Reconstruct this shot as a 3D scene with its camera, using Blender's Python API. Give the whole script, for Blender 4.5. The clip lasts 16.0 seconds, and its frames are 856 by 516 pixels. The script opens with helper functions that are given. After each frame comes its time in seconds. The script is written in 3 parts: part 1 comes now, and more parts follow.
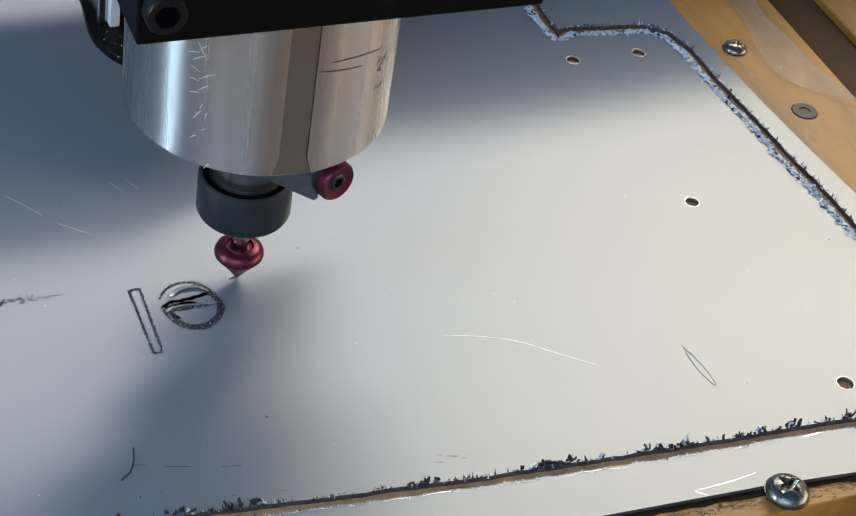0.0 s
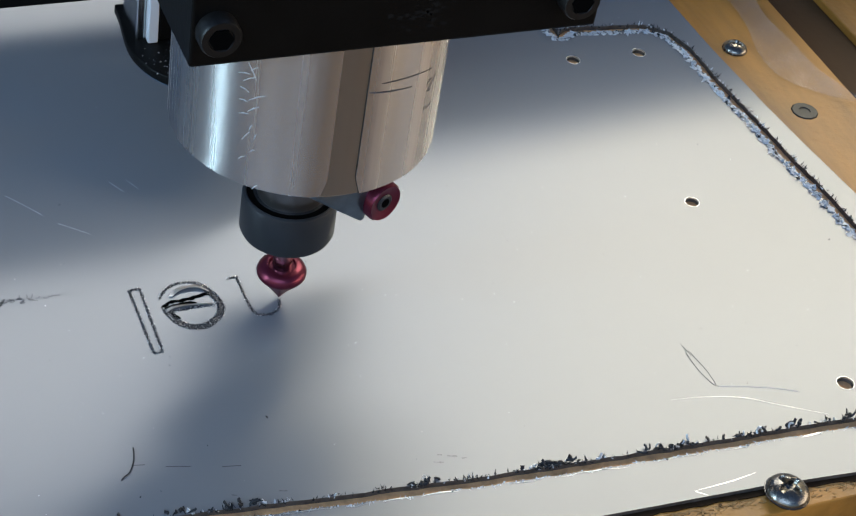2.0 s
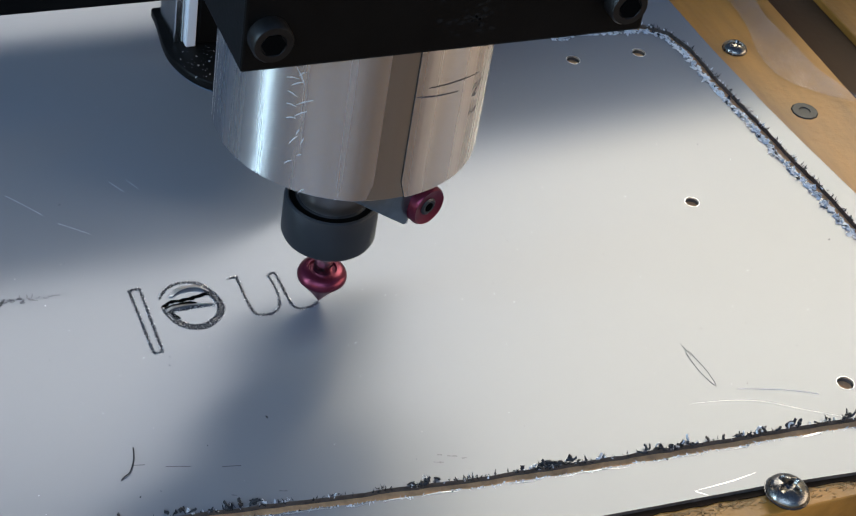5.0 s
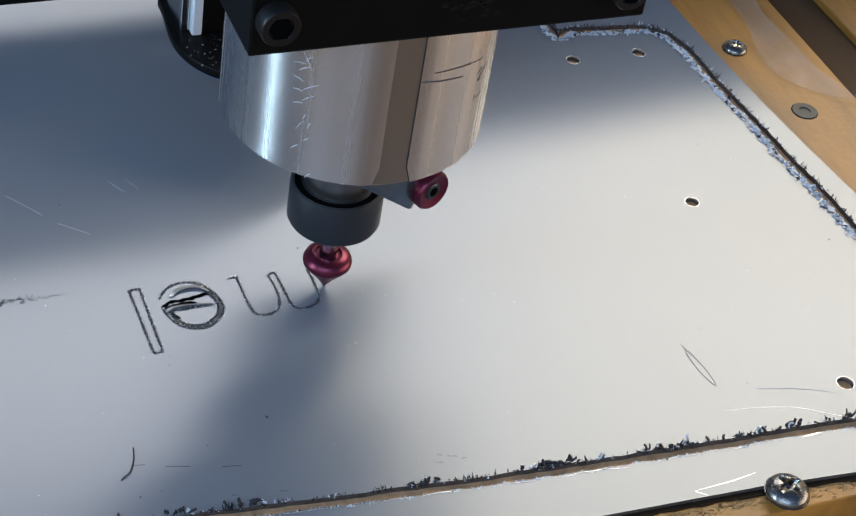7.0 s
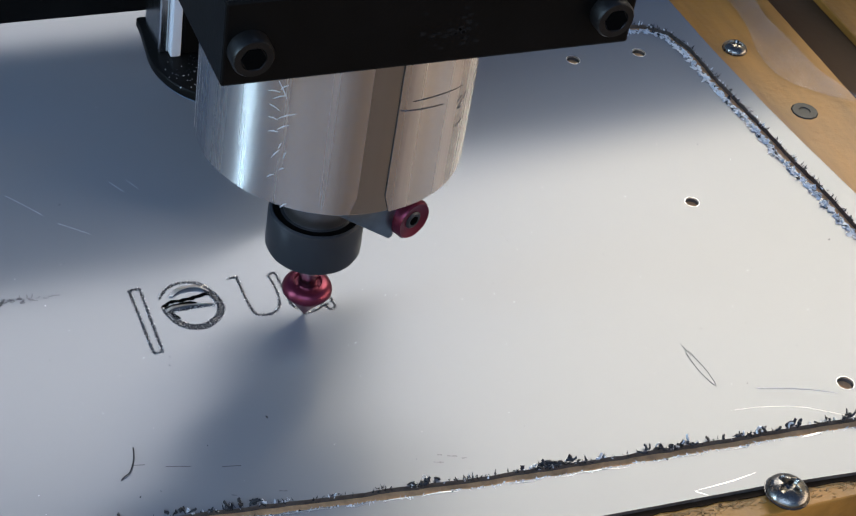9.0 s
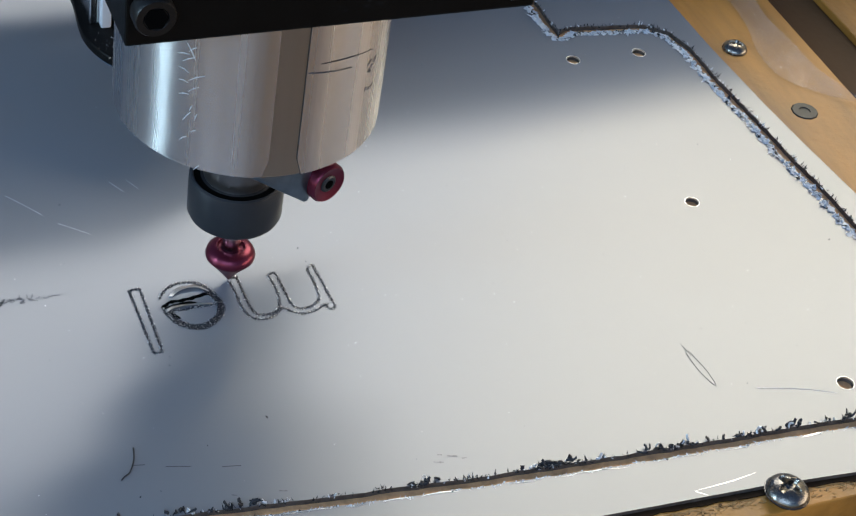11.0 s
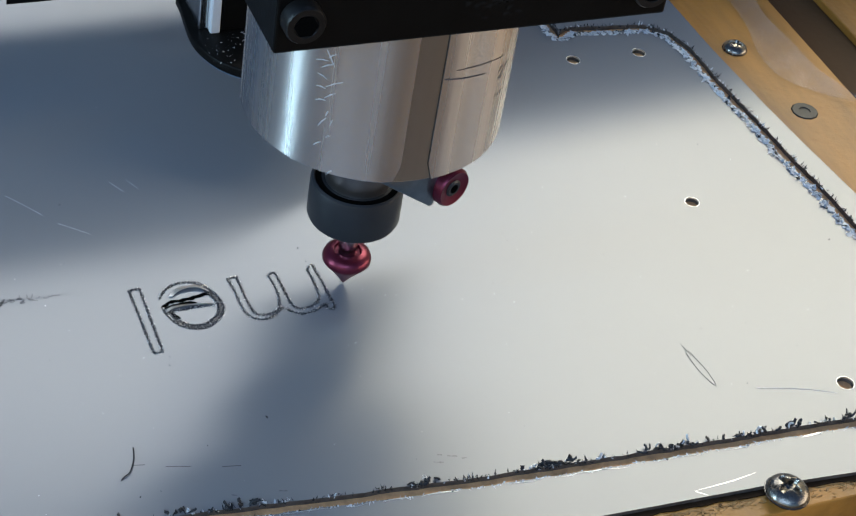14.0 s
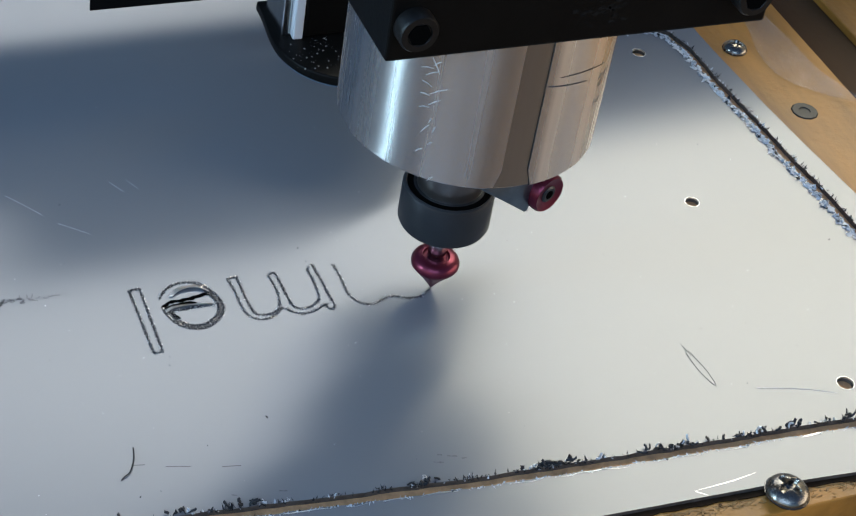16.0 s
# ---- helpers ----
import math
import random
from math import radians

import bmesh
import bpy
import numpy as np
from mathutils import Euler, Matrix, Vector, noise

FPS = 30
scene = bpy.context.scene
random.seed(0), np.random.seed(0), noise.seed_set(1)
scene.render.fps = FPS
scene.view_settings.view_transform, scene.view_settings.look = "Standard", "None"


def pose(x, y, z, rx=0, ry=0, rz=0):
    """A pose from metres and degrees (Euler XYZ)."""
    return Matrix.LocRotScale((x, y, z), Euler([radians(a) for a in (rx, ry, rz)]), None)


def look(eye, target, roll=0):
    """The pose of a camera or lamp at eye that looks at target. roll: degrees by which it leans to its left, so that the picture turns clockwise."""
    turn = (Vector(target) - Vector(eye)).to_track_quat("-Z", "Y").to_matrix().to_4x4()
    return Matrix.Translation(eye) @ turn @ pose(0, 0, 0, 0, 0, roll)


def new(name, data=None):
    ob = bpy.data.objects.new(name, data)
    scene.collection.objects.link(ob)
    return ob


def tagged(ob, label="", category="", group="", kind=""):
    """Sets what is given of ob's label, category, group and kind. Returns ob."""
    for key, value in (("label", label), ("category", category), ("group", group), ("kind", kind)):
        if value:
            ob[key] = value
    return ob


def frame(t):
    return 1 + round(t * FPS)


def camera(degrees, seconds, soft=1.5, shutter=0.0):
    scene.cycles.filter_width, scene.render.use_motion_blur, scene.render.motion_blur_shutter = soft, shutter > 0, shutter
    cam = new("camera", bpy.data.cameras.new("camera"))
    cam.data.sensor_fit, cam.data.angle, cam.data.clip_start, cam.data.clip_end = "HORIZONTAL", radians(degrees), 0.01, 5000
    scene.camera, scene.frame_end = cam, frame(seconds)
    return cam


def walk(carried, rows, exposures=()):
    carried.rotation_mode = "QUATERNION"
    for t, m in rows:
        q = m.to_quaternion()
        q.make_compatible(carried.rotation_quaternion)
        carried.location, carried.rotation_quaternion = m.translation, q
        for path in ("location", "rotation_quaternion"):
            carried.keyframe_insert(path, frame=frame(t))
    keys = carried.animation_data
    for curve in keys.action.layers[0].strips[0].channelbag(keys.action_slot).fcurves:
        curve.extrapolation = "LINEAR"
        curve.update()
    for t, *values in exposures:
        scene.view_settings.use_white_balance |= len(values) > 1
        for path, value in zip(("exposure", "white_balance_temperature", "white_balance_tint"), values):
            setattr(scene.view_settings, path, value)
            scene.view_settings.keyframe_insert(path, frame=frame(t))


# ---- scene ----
# the camera stands still, looking down on the machine table
EYE = Vector((-0.22449, -0.41780, 0.40018))
cam = camera(26.73, 16.0, soft=1.25)
VIEW = Matrix(((0.921396, 0.141991, -0.361758), (-0.363555, 0.643859, -0.673256), (0.137325, 0.751854, 0.644870))).to_4x4()
VIEW.translation = EYE
walk(cam, [(0, VIEW), (16, VIEW)], [(0, 0.08, 6650, 11), (3, 0.08, 6580, 11), (5, 0.09, 6540, 13), (7, 0.1, 6480, 14), (9.2, 0.1, 6480, 15), (11.3, 0.1, 6600, 12), (12, 0.08, 6580, 12), (14, 0.06, 6480, 10), (16, 0.04, 6420, 10)])

# ---- light: unseen back window as two lamps, left slit window, two added fill lamps ----
world = bpy.data.worlds.new("world")
scene.world = world
world.use_nodes = True
wn = world.node_tree.nodes
sky = wn.new("ShaderNodeTexSky")
sky.sky_type, sky.sun_disc = "NISHITA", False
sky.sun_elevation, sky.sun_rotation = radians(22), radians(230)
sky.dust_density, sky.ozone_density, sky.air_density = 0.3, 5.0, 1.0
world.node_tree.links.new(sky.outputs["Color"], wn["Background"].inputs["Color"])
wn["Background"].inputs["Strength"].default_value = 0.11


def area_lamp(name, at, target, w, h, power, colour):
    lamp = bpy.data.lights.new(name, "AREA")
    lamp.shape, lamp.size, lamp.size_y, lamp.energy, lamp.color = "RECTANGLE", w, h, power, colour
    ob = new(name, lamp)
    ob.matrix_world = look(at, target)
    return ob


area_lamp("window_light_back", (0.61, 2.441, 2.15), (-0.64, 0.391, 0), 1.5, 1.4, 35, (0.91, 0.93, 0.90))
area_lamp("window_light_back", (1.933, 1.633, 2.15), (0.683, -0.417, 0), 1.6, 1.4, 64, (0.95, 0.90, 0.71))
# added sky-blue fill lamp, up behind the camera to the left
area_lamp("blue_fill_light", (-1.35, -2.1, 1.8), (0, 0, 0), 2.2, 1.4, 34, (0.46, 0.69, 1.0))
# added warm fill lamp that brightens the housing's right side and the wood
area_lamp("warm_fill_light", (1.9, -0.9, 0.38), (0, 0, 0.05), 2.0, 0.7, 17, (1.0, 0.82, 0.6))
area_lamp("window_light_slit", (-1.95, -0.02, 0.65), (0, 0, 0.1), 0.17, 1.2, 20.0, (0.52, 0.80, 1.0))


# ---- materials ----
def material(name, base, rough=0.5, metal=0.0, grain=None, bump=None, spec=None, alt=None, rv=0.15):
    """base colour mixed with alt by noise; grain = (scale, amount, stretch), bump = (scale, strength)"""
    m = bpy.data.materials.new(name)
    m.use_nodes = True
    n, l = m.node_tree.nodes, m.node_tree.links
    b = n["Principled BSDF"]
    b.inputs["Base Color"].default_value = (*base, 1)
    b.inputs["Roughness"].default_value = rough
    b.inputs["Metallic"].default_value = metal
    if spec is not None:
        b.inputs["Specular IOR Level"].default_value = spec
    tc = n.new("ShaderNodeTexCoord")
    if grain:
        mp = n.new("ShaderNodeMapping")
        mp.inputs["Scale"].default_value = grain[2] if len(grain) > 2 else (1, 1, 1)
        l.new(tc.outputs["Object"], mp.inputs["Vector"])
        nz = n.new("ShaderNodeTexNoise")
        nz.inputs["Scale"].default_value, nz.inputs["Detail"].default_value, nz.inputs["Roughness"].default_value = grain[0], 6, 0.6
        l.new(mp.outputs["Vector"], nz.inputs["Vector"])
        rp = n.new("ShaderNodeValToRGB")
        rp.color_ramp.elements[0].position, rp.color_ramp.elements[1].position = 0.32, 0.68
        other = alt or tuple(c * (1 - grain[1]) for c in base)
        rp.color_ramp.elements[0].color, rp.color_ramp.elements[1].color = (*other, 1), (*base, 1)
        l.new(nz.outputs["Fac"], rp.inputs["Fac"])
        l.new(rp.outputs["Color"], b.inputs["Base Color"])
        mr = n.new("ShaderNodeMapRange")
        mr.inputs["To Min"].default_value, mr.inputs["To Max"].default_value = rough * (1 - rv), min(1, rough * (1 + rv))
        l.new(nz.outputs["Fac"], mr.inputs["Value"])
        l.new(mr.outputs["Result"], b.inputs["Roughness"])
    if bump:
        bz = n.new("ShaderNodeTexNoise")
        bz.inputs["Scale"].default_value, bz.inputs["Detail"].default_value = bump[0], 5
        bp = n.new("ShaderNodeBump")
        bp.inputs["Strength"].default_value, bp.inputs["Distance"].default_value = bump[1], 0.001
        l.new(tc.outputs["Object"], bz.inputs["Vector"])
        l.new(bz.outputs["Fac"], bp.inputs["Height"])
        l.new(bp.outputs["Normal"], b.inputs["Normal"])
    return m


SHEET = material("satin_white_paint", (0.185, 0.195, 0.212), 0.23, 0.0, grain=(9, 0.04), rv=0.03, spec=0.72)
SHEET_EDGE = material("sheet_cut_edge", (0.17, 0.15, 0.135), 0.5, 0.5, grain=(400, 0.5))
BURR = material("torn_metal_burr", (0.74, 0.77, 0.82), 0.32, 0.45, grain=(900, 0.6))
DARKBURR = material("dark_torn_edge", (0.022, 0.024, 0.03), 0.45, 0.25, grain=(700, 0.5))
CORE = material("brown_composite_core", (0.66, 0.38, 0.20), 0.85, grain=(300, 0.4), spec=0.1)
FLAKE = material("white_paint_flake", (0.58, 0.62, 0.68), 0.45, 0.0, grain=(700, 0.15))
CRUMB = material("silver_crumb", (0.80, 0.81, 0.83), 0.3, 0.5, grain=(900, 0.5))
BENCH = material("brown_bench_wood", (0.30, 0.185, 0.10), 0.6, grain=(12, 0.35, (0.1, 1, 1)), bump=(150, 0.2), spec=0.2)
SPLINTER = material("pale_wood_splinter", (0.42, 0.24, 0.09), 0.8, grain=(300, 0.5))
PLY = material("honey_plywood", (0.52, 0.235, 0.044), 0.45, grain=(38, 0.62, (1, 0.14, 1)), bump=(220, 0.35), spec=0.35)
PLY_DARK = material("dark_brown_wood", (0.085, 0.046, 0.022), 0.55, grain=(18, 0.4, (1, 0.12, 1)), bump=(200, 0.2), spec=0.08)
ALU = material("brushed_aluminium", (0.86, 0.81, 0.77), 0.27, 1.0, grain=(110, 0.32, (1, 1, 0.008)))
ALU_STRIP = material("grey_aluminium_strip", (0.47, 0.43, 0.38), 0.30, 1.0, grain=(60, 0.12, (1, 1, 0.02)))
BLACK = material("black_anodised", (0.005, 0.0045, 0.004), 0.42, 0.0, grain=(40, 0.4), bump=(700, 0.05), spec=0.1)
BOLT = material("black_oxide_steel", (0.035, 0.032, 0.028), 0.5, 0.3, grain=(300, 0.4))
# blue shade tone put into the colour of machine parts the sheet reflects
SLATE = material("slate_blue_shade", (0.085, 0.135, 0.21), 0.5, grain=(30, 0.25), bump=(300, 0.05))
GRIME = material("pale_dust_patch", (0.012, 0.011, 0.010), 0.8, grain=(500, 0.6), spec=0.12)
# flat black puts depth shade into sockets, recesses and cuts; also the gasket
HOLE = material("recess_shade_gasket_black", (0.003, 0.003, 0.003), 0.8, spec=0.0)
GAP_SHADE = material("gap_shade_tone", (0.03, 0.019, 0.012), 0.8, grain=(120, 0.5), bump=(400, 0.3), spec=0.05)
NUT = material("dark_collet_steel", (0.04, 0.042, 0.047), 0.42, 0.5, grain=(60, 0.2))
STEEL = material("polished_steel", (0.62, 0.61, 0.6), 0.2, 1.0, grain=(80, 0.2, (1, 1, 0.05)))
STEP_SHADE = material("step_shadow_line", (0.16, 0.17, 0.175), 0.28, 0.9, grain=(120, 0.3))
# nozzle steel with a bluish reflection put into its base colour
SLEEVE = material("steel_blue_reflection", (0.20, 0.25, 0.30), 0.3, 0.9, grain=(120, 0.35))
END = material("bare_end_plate", (0.85, 0.85, 0.84), 0.22, 1.0, grain=(80, 0.15))
BLACKBOLT = material("black_cap_bolt", (0.012, 0.011, 0.0105), 0.4, 0.2, grain=(300, 0.4), spec=0.35)
GRIT = material("scored_grey_metal", (0.13, 0.13, 0.14), 0.4, 0.7, grain=(1500, 0.6))
NOSE = material("grey_spindle_nose", (0.22, 0.20, 0.19), 0.3, 0.9, grain=(80, 0.2))
RED = material("crimson_anodised", (0.17, 0.022, 0.045), 0.3, 0.7, grain=(200, 0.2))
SCREW = material("zinc_screw", (0.30, 0.275, 0.24), 0.27, 1.0, grain=(250, 0.4), bump=(900, 0.1))
INK = material("black_ink", (0.03, 0.03, 0.04), 0.6)
WALL = material("unseen_workshop_wall", (0.6, 0.5, 0.38), 0.9, grain=(4, 0.2), bump=(60, 0.2))
FLOORM = material("worn_brown_floor", (0.17, 0.115, 0.08), 0.85, grain=(5, 0.3), bump=(80, 0.3))

FAINT = material("violet_grey_strand", (0.5, 0.48, 0.56), 0.5)
SCUFF = material("grey_scuff", (0.12, 0.12, 0.14), 0.6, grain=(900, 0.5))
CHALK = material("white_scratch", (0.85, 0.87, 0.9), 0.35, 0.4)
FILM = material("clear_film", (0.75, 0.72, 0.7), 0.1, grain=(70, 0.5), bump=(160, 1.0))
GLINT = material("bright_bare_metal", (0.80, 0.80, 0.80), 0.3, 1.0, grain=(600, 0.08))
FILM.node_tree.nodes["Principled BSDF"].inputs["Alpha"].default_value = 0.14


def brushed_round(m, amount):
    """gloss drawn out along the axis of a turned part"""
    n, l = m.node_tree.nodes, m.node_tree.links
    tg = n.new("ShaderNodeTangent")
    tg.direction_type, tg.axis = "RADIAL", "Z"
    b = n["Principled BSDF"]
    b.inputs["Anisotropic"].default_value, b.inputs["Anisotropic Rotation"].default_value = amount, 0.25
    l.new(tg.outputs["Tangent"], b.inputs["Tangent"])


def rolled(m, amount):
    """gloss drawn out across the rolling direction of a flat sheet"""
    n, l = m.node_tree.nodes, m.node_tree.links
    way = n.new("ShaderNodeCombineXYZ")
    way.inputs[0].default_value = 1.0
    b = n["Principled BSDF"]
    b.inputs["Anisotropic"].default_value = amount
    l.new(way.outputs["Vector"], b.inputs["Tangent"])


rolled(SHEET, 0.9)
brushed_round(ALU, 0.95)
brushed_round(ALU_STRIP, 0.9)

MM = 0.001


# ---- building helpers ----
def mesh_of(name, bm, mat, smooth=False):
    bmesh.ops.recalc_face_normals(bm, faces=bm.faces)
    me = bpy.data.meshes.new(name)
    bm.to_mesh(me)
    bm.free()
    for m in (mat if isinstance(mat, (list, tuple)) else (mat,)):
        me.materials.append(m)
    if smooth:
        me.shade_smooth()
        me.set_sharp_from_angle(angle=radians(35))
    return me


def part(name, bm, mat, parent=None, label="", smooth=False):
    ob = new(name, mesh_of(name, bm, mat, smooth))
    if parent is not None:
        ob.parent = parent
    return tagged(ob, label) if label else ob


def box(x0, x1, y0, y1, z0, z1, bevel=0.0, seg=2):
    bm = bmesh.new()
    bmesh.ops.create_cube(bm, size=1)
    bmesh.ops.scale(bm, vec=((x1 - x0) * MM, (y1 - y0) * MM, (z1 - z0) * MM), verts=bm.verts)
    bmesh.ops.translate(bm, vec=((x0 + x1) / 2 * MM, (y0 + y1) / 2 * MM, (z0 + z1) / 2 * MM), verts=bm.verts)
    if bevel:
        bmesh.ops.bevel(bm, geom=bm.edges[:], offset=bevel * MM, segments=seg, affect="EDGES", profile=0.5)
    return bm


def lathe(profile, n=64, m=None):
    """profile of (radius, height) in millimetres, turned about z"""
    bm = bmesh.new()
    rings = []
    for r, z in profile:
        rings.append([bm.verts.new((max(r, 1e-4) * MM * math.cos(a), max(r, 1e-4) * MM * math.sin(a), z * MM)) for a in (2 * math.pi * i / n for i in range(n))])
    for a, b in zip(rings, rings[1:]):
        for i in range(n):
            bm.faces.new((a[i], a[(i + 1) % n], b[(i + 1) % n], b[i]))
    bm.faces.new(rings[0])
    bm.faces.new(rings[-1])
    if m is not None:
        bm.transform(m)
    return bm


def prism(outline, z0, z1, holes=()):
    """a flat plate of that outline (millimetres) with holes through it"""
    bm = bmesh.new()
    edges = []
    for loop in (outline, *holes):
        vs = [bm.verts.new((x * MM, y * MM, z1 * MM)) for x, y in loop]
        edges += [bm.edges.new((vs[i], vs[(i + 1) % len(vs)])) for i in range(len(vs))]
    bmesh.ops.triangle_fill(bm, edges=edges, use_beauty=True, use_dissolve=False)
    top = bm.faces[:]
    r = bmesh.ops.extrude_face_region(bm, geom=top)
    bmesh.ops.translate(bm, vec=(0, 0, (z0 - z1) * MM), verts=[v for v in r["geom"] if isinstance(v, bmesh.types.BMVert)])
    return bm


def circle(x, y, r, n=28, sx=1.0):
    return [(x + r * sx * math.cos(2 * math.pi * i / n), y + r * math.sin(2 * math.pi * i / n)) for i in range(n)]


def rounded(x0, x1, y0, y1, r, n=8):
    """outline of a rectangle with round corners"""
    out = []
    for cx, cy, a0 in ((x1 - r, y1 - r, 0), (x0 + r, y1 - r, 90), (x0 + r, y0 + r, 180), (x1 - r, y0 + r, 270)):
        out += [(cx + r * math.cos(radians(a0 + 90 * i / n)), cy + r * math.sin(radians(a0 + 90 * i / n))) for i in range(n + 1)]
    return out


def resample(pts, step):
    out = []
    for (x0, y0), (x1, y1) in zip(pts, pts[1:]):
        n = max(1, round(math.hypot(x1 - x0, y1 - y0) / step))
        out += [(x0 + (x1 - x0) * i / n, y0 + (y1 - y0) * i / n) for i in range(n)]
    return out + [pts[-1]]


def smooth_line(pts, step=1.0):
    """a rounded line through the points (Catmull-Rom)"""
    out = []
    for i in range(len(pts) - 1):
        p0, p1, p2, p3 = pts[max(i - 1, 0)], pts[i], pts[i + 1], pts[min(i + 2, len(pts) - 1)]
        n = max(2, round(math.hypot(p2[0] - p1[0], p2[1] - p1[1]) / step))
        for k in range(n):
            t = k / n
            out.append(tuple(0.5 * (2 * b + (c - a) * t + (2 * a - 5 * b + 4 * c - d) * t * t + (3 * b - a - 3 * c + d) * t ** 3) for a, b, c, d in zip(p0, p1, p2, p3)))
    return out + [pts[-1]]


def offset_line(pts, d):
    """the line moved d to its left"""
    out = []
    for i in range(len(pts)):
        a, b = pts[max(i - 1, 0)], pts[min(i + 1, len(pts) - 1)]
        dx, dy = b[0] - a[0], b[1] - a[1]
        s = math.hypot(dx, dy) or 1
        out.append((pts[i][0] - dy / s * d, pts[i][1] + dx / s * d))
    return out


# ---- the open workshop: floor, low back wall below its window, right wall; both unseen ----
def room():
    yard = part("ground", box(-60000, 60000, -60000, 60000, -1100, -905), FLOORM)
    tagged(yard, kind="structure")
    tagged(part("floor", box(-2600, 2600, -2600, 2600, -905, -900), FLOORM), kind="structure")
    # cream walls out of view, added to warm what the housing reflects
    for name, dims in (("wall_north", (-2600, 2600, 2600, 2700, -900, 900)), ("wall_east", (2600, 2700, -800, 2600, -900, 2500))):
        tagged(part(name, box(*dims), WALL), kind="structure")


# ---- the sheet: cut groove, holes ----
GROOVE_LOW = [(-419.3, -71.4), (-263.3, -81.9), (-104.8, -92.7), (-61.8, -97.0), (-18.6, -100.5), (17.7, -102.8), (55.2, -104.7), (95.9, -106.3), (137.7, -108.9), (164.4, -110.2)]
GROOVE_RIGHT = [(164.4, -110.2), (165.4, -43.3), (164.1, -19.5), (162.9, 5.4), (160.1, 29.9), (158.7, 53.3), (156.4, 76.3), (155.9, 99.4), (152.4, 111.4), (144.4, 117.9), (124.8, 120.0), (111.0, 121.8), (104.3, 117.7), (103.8, 129.0), (104.0, 143.7), (107.5, 271.6), (114.0, 443.5)]
HALF = 1.9
HOLES = ((103.5, 101.3, 2.7), (133.4, 101.0, 2.7), (109.1, 8.2, 2.6), (115.7, -90.3, 2.9))


def groove_sides():
    low = resample(GROOVE_LOW, 4)
    right = resample(GROOVE_RIGHT, 3)
    line = low + right[1:]
    rng = random.Random(3)
    j = lambda p: (p[0] + rng.uniform(-.25, .25), p[1] + rng.uniform(-.25, .25))
    inner = [j(p) for p in offset_line(line, HALF)]
    outer = [j(p) for p in offset_line(line, -HALF)]
    return line, inner, outer


LINE, INNER, OUTER = groove_sides()


def dark_sides(ob):
    """the cut sides take the second material"""
    for p in ob.data.polygons:
        if abs(p.normal.z) < .5:
            p.material_index = 1


def sheet():
    holes = [circle(x, y, r) for x, y, r in HOLES]
    panel = part("aluminium_sheet", prism(INNER + [(-408.4, 437.5)], -2, 0, holes), (SHEET, SHEET_EDGE))
    dark_sides(panel)
    tagged(panel, "glossy white aluminium sheet with drilled holes and engraved letters", "metal sheet")
    edge = [(185.9, -130.7), (176.0, -0.9), (171.9, 32.8), (169.3, 58.8), (166.4, 99.9), (165.2, 135.3), (166.8, 444.1)]
    near = [(-420.0, -103.3), (8.0, -122.2), (63.4, -124.2), (96.9, -126.6)]
    frame_sheet = part("sheet_offcut", prism(list(reversed(OUTER)) + near + edge, -2, -0.05), (SHEET, SHEET_EDGE))
    dark_sides(frame_sheet)
    tagged(frame_sheet, "white aluminium offcut strip round the cut sheet, screwed down", "metal sheet")


def boards():
    b = part("spoilboard", box(-600, 213, -134, 600, -22, -2.05, 0.6), PLY)
    tagged(b, "honey-coloured plywood spoilboard under the sheet", "board")
    # ragged dark strip stands for the shadow gap under the near edge
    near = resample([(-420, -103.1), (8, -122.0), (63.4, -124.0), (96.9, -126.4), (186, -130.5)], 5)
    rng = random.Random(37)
    gap = part("edge_gap_shade", prism(near + [(x, y - rng.uniform(1.6, 2.9)) for x, y in reversed(near)], -2.04, -1.5), GAP_SHADE)
    tagged(gap, "dark ragged strip for the shadow gap under the sheet's near edge", "wood strip")
    d = part("side_channel", box(213.2, 240, -134, 600, -22, -7, 0.5), PLY_DARK)
    tagged(d, "dark brown wooden strip beside the spoilboard", "board")
    e = part("side_board", box(240.2, 520, -134, 600, -22, -4, 0.6), PLY)
    tagged(e, "honey-coloured plywood board beside the machine bed", "board")
    t = part("bench", box(-700, 700, -500, 700, -60, -22.1, 2), BENCH)
    tagged(t, "dark brown wooden workbench top", "workbench")
    for x in (-650, 650):
        for y in (-450, 650):
            part("leg", box(x - 40, x + 40, y - 40, y + 40, -840, -0.1, 2), PLY_DARK, t).location = (0, 0, -0.060)


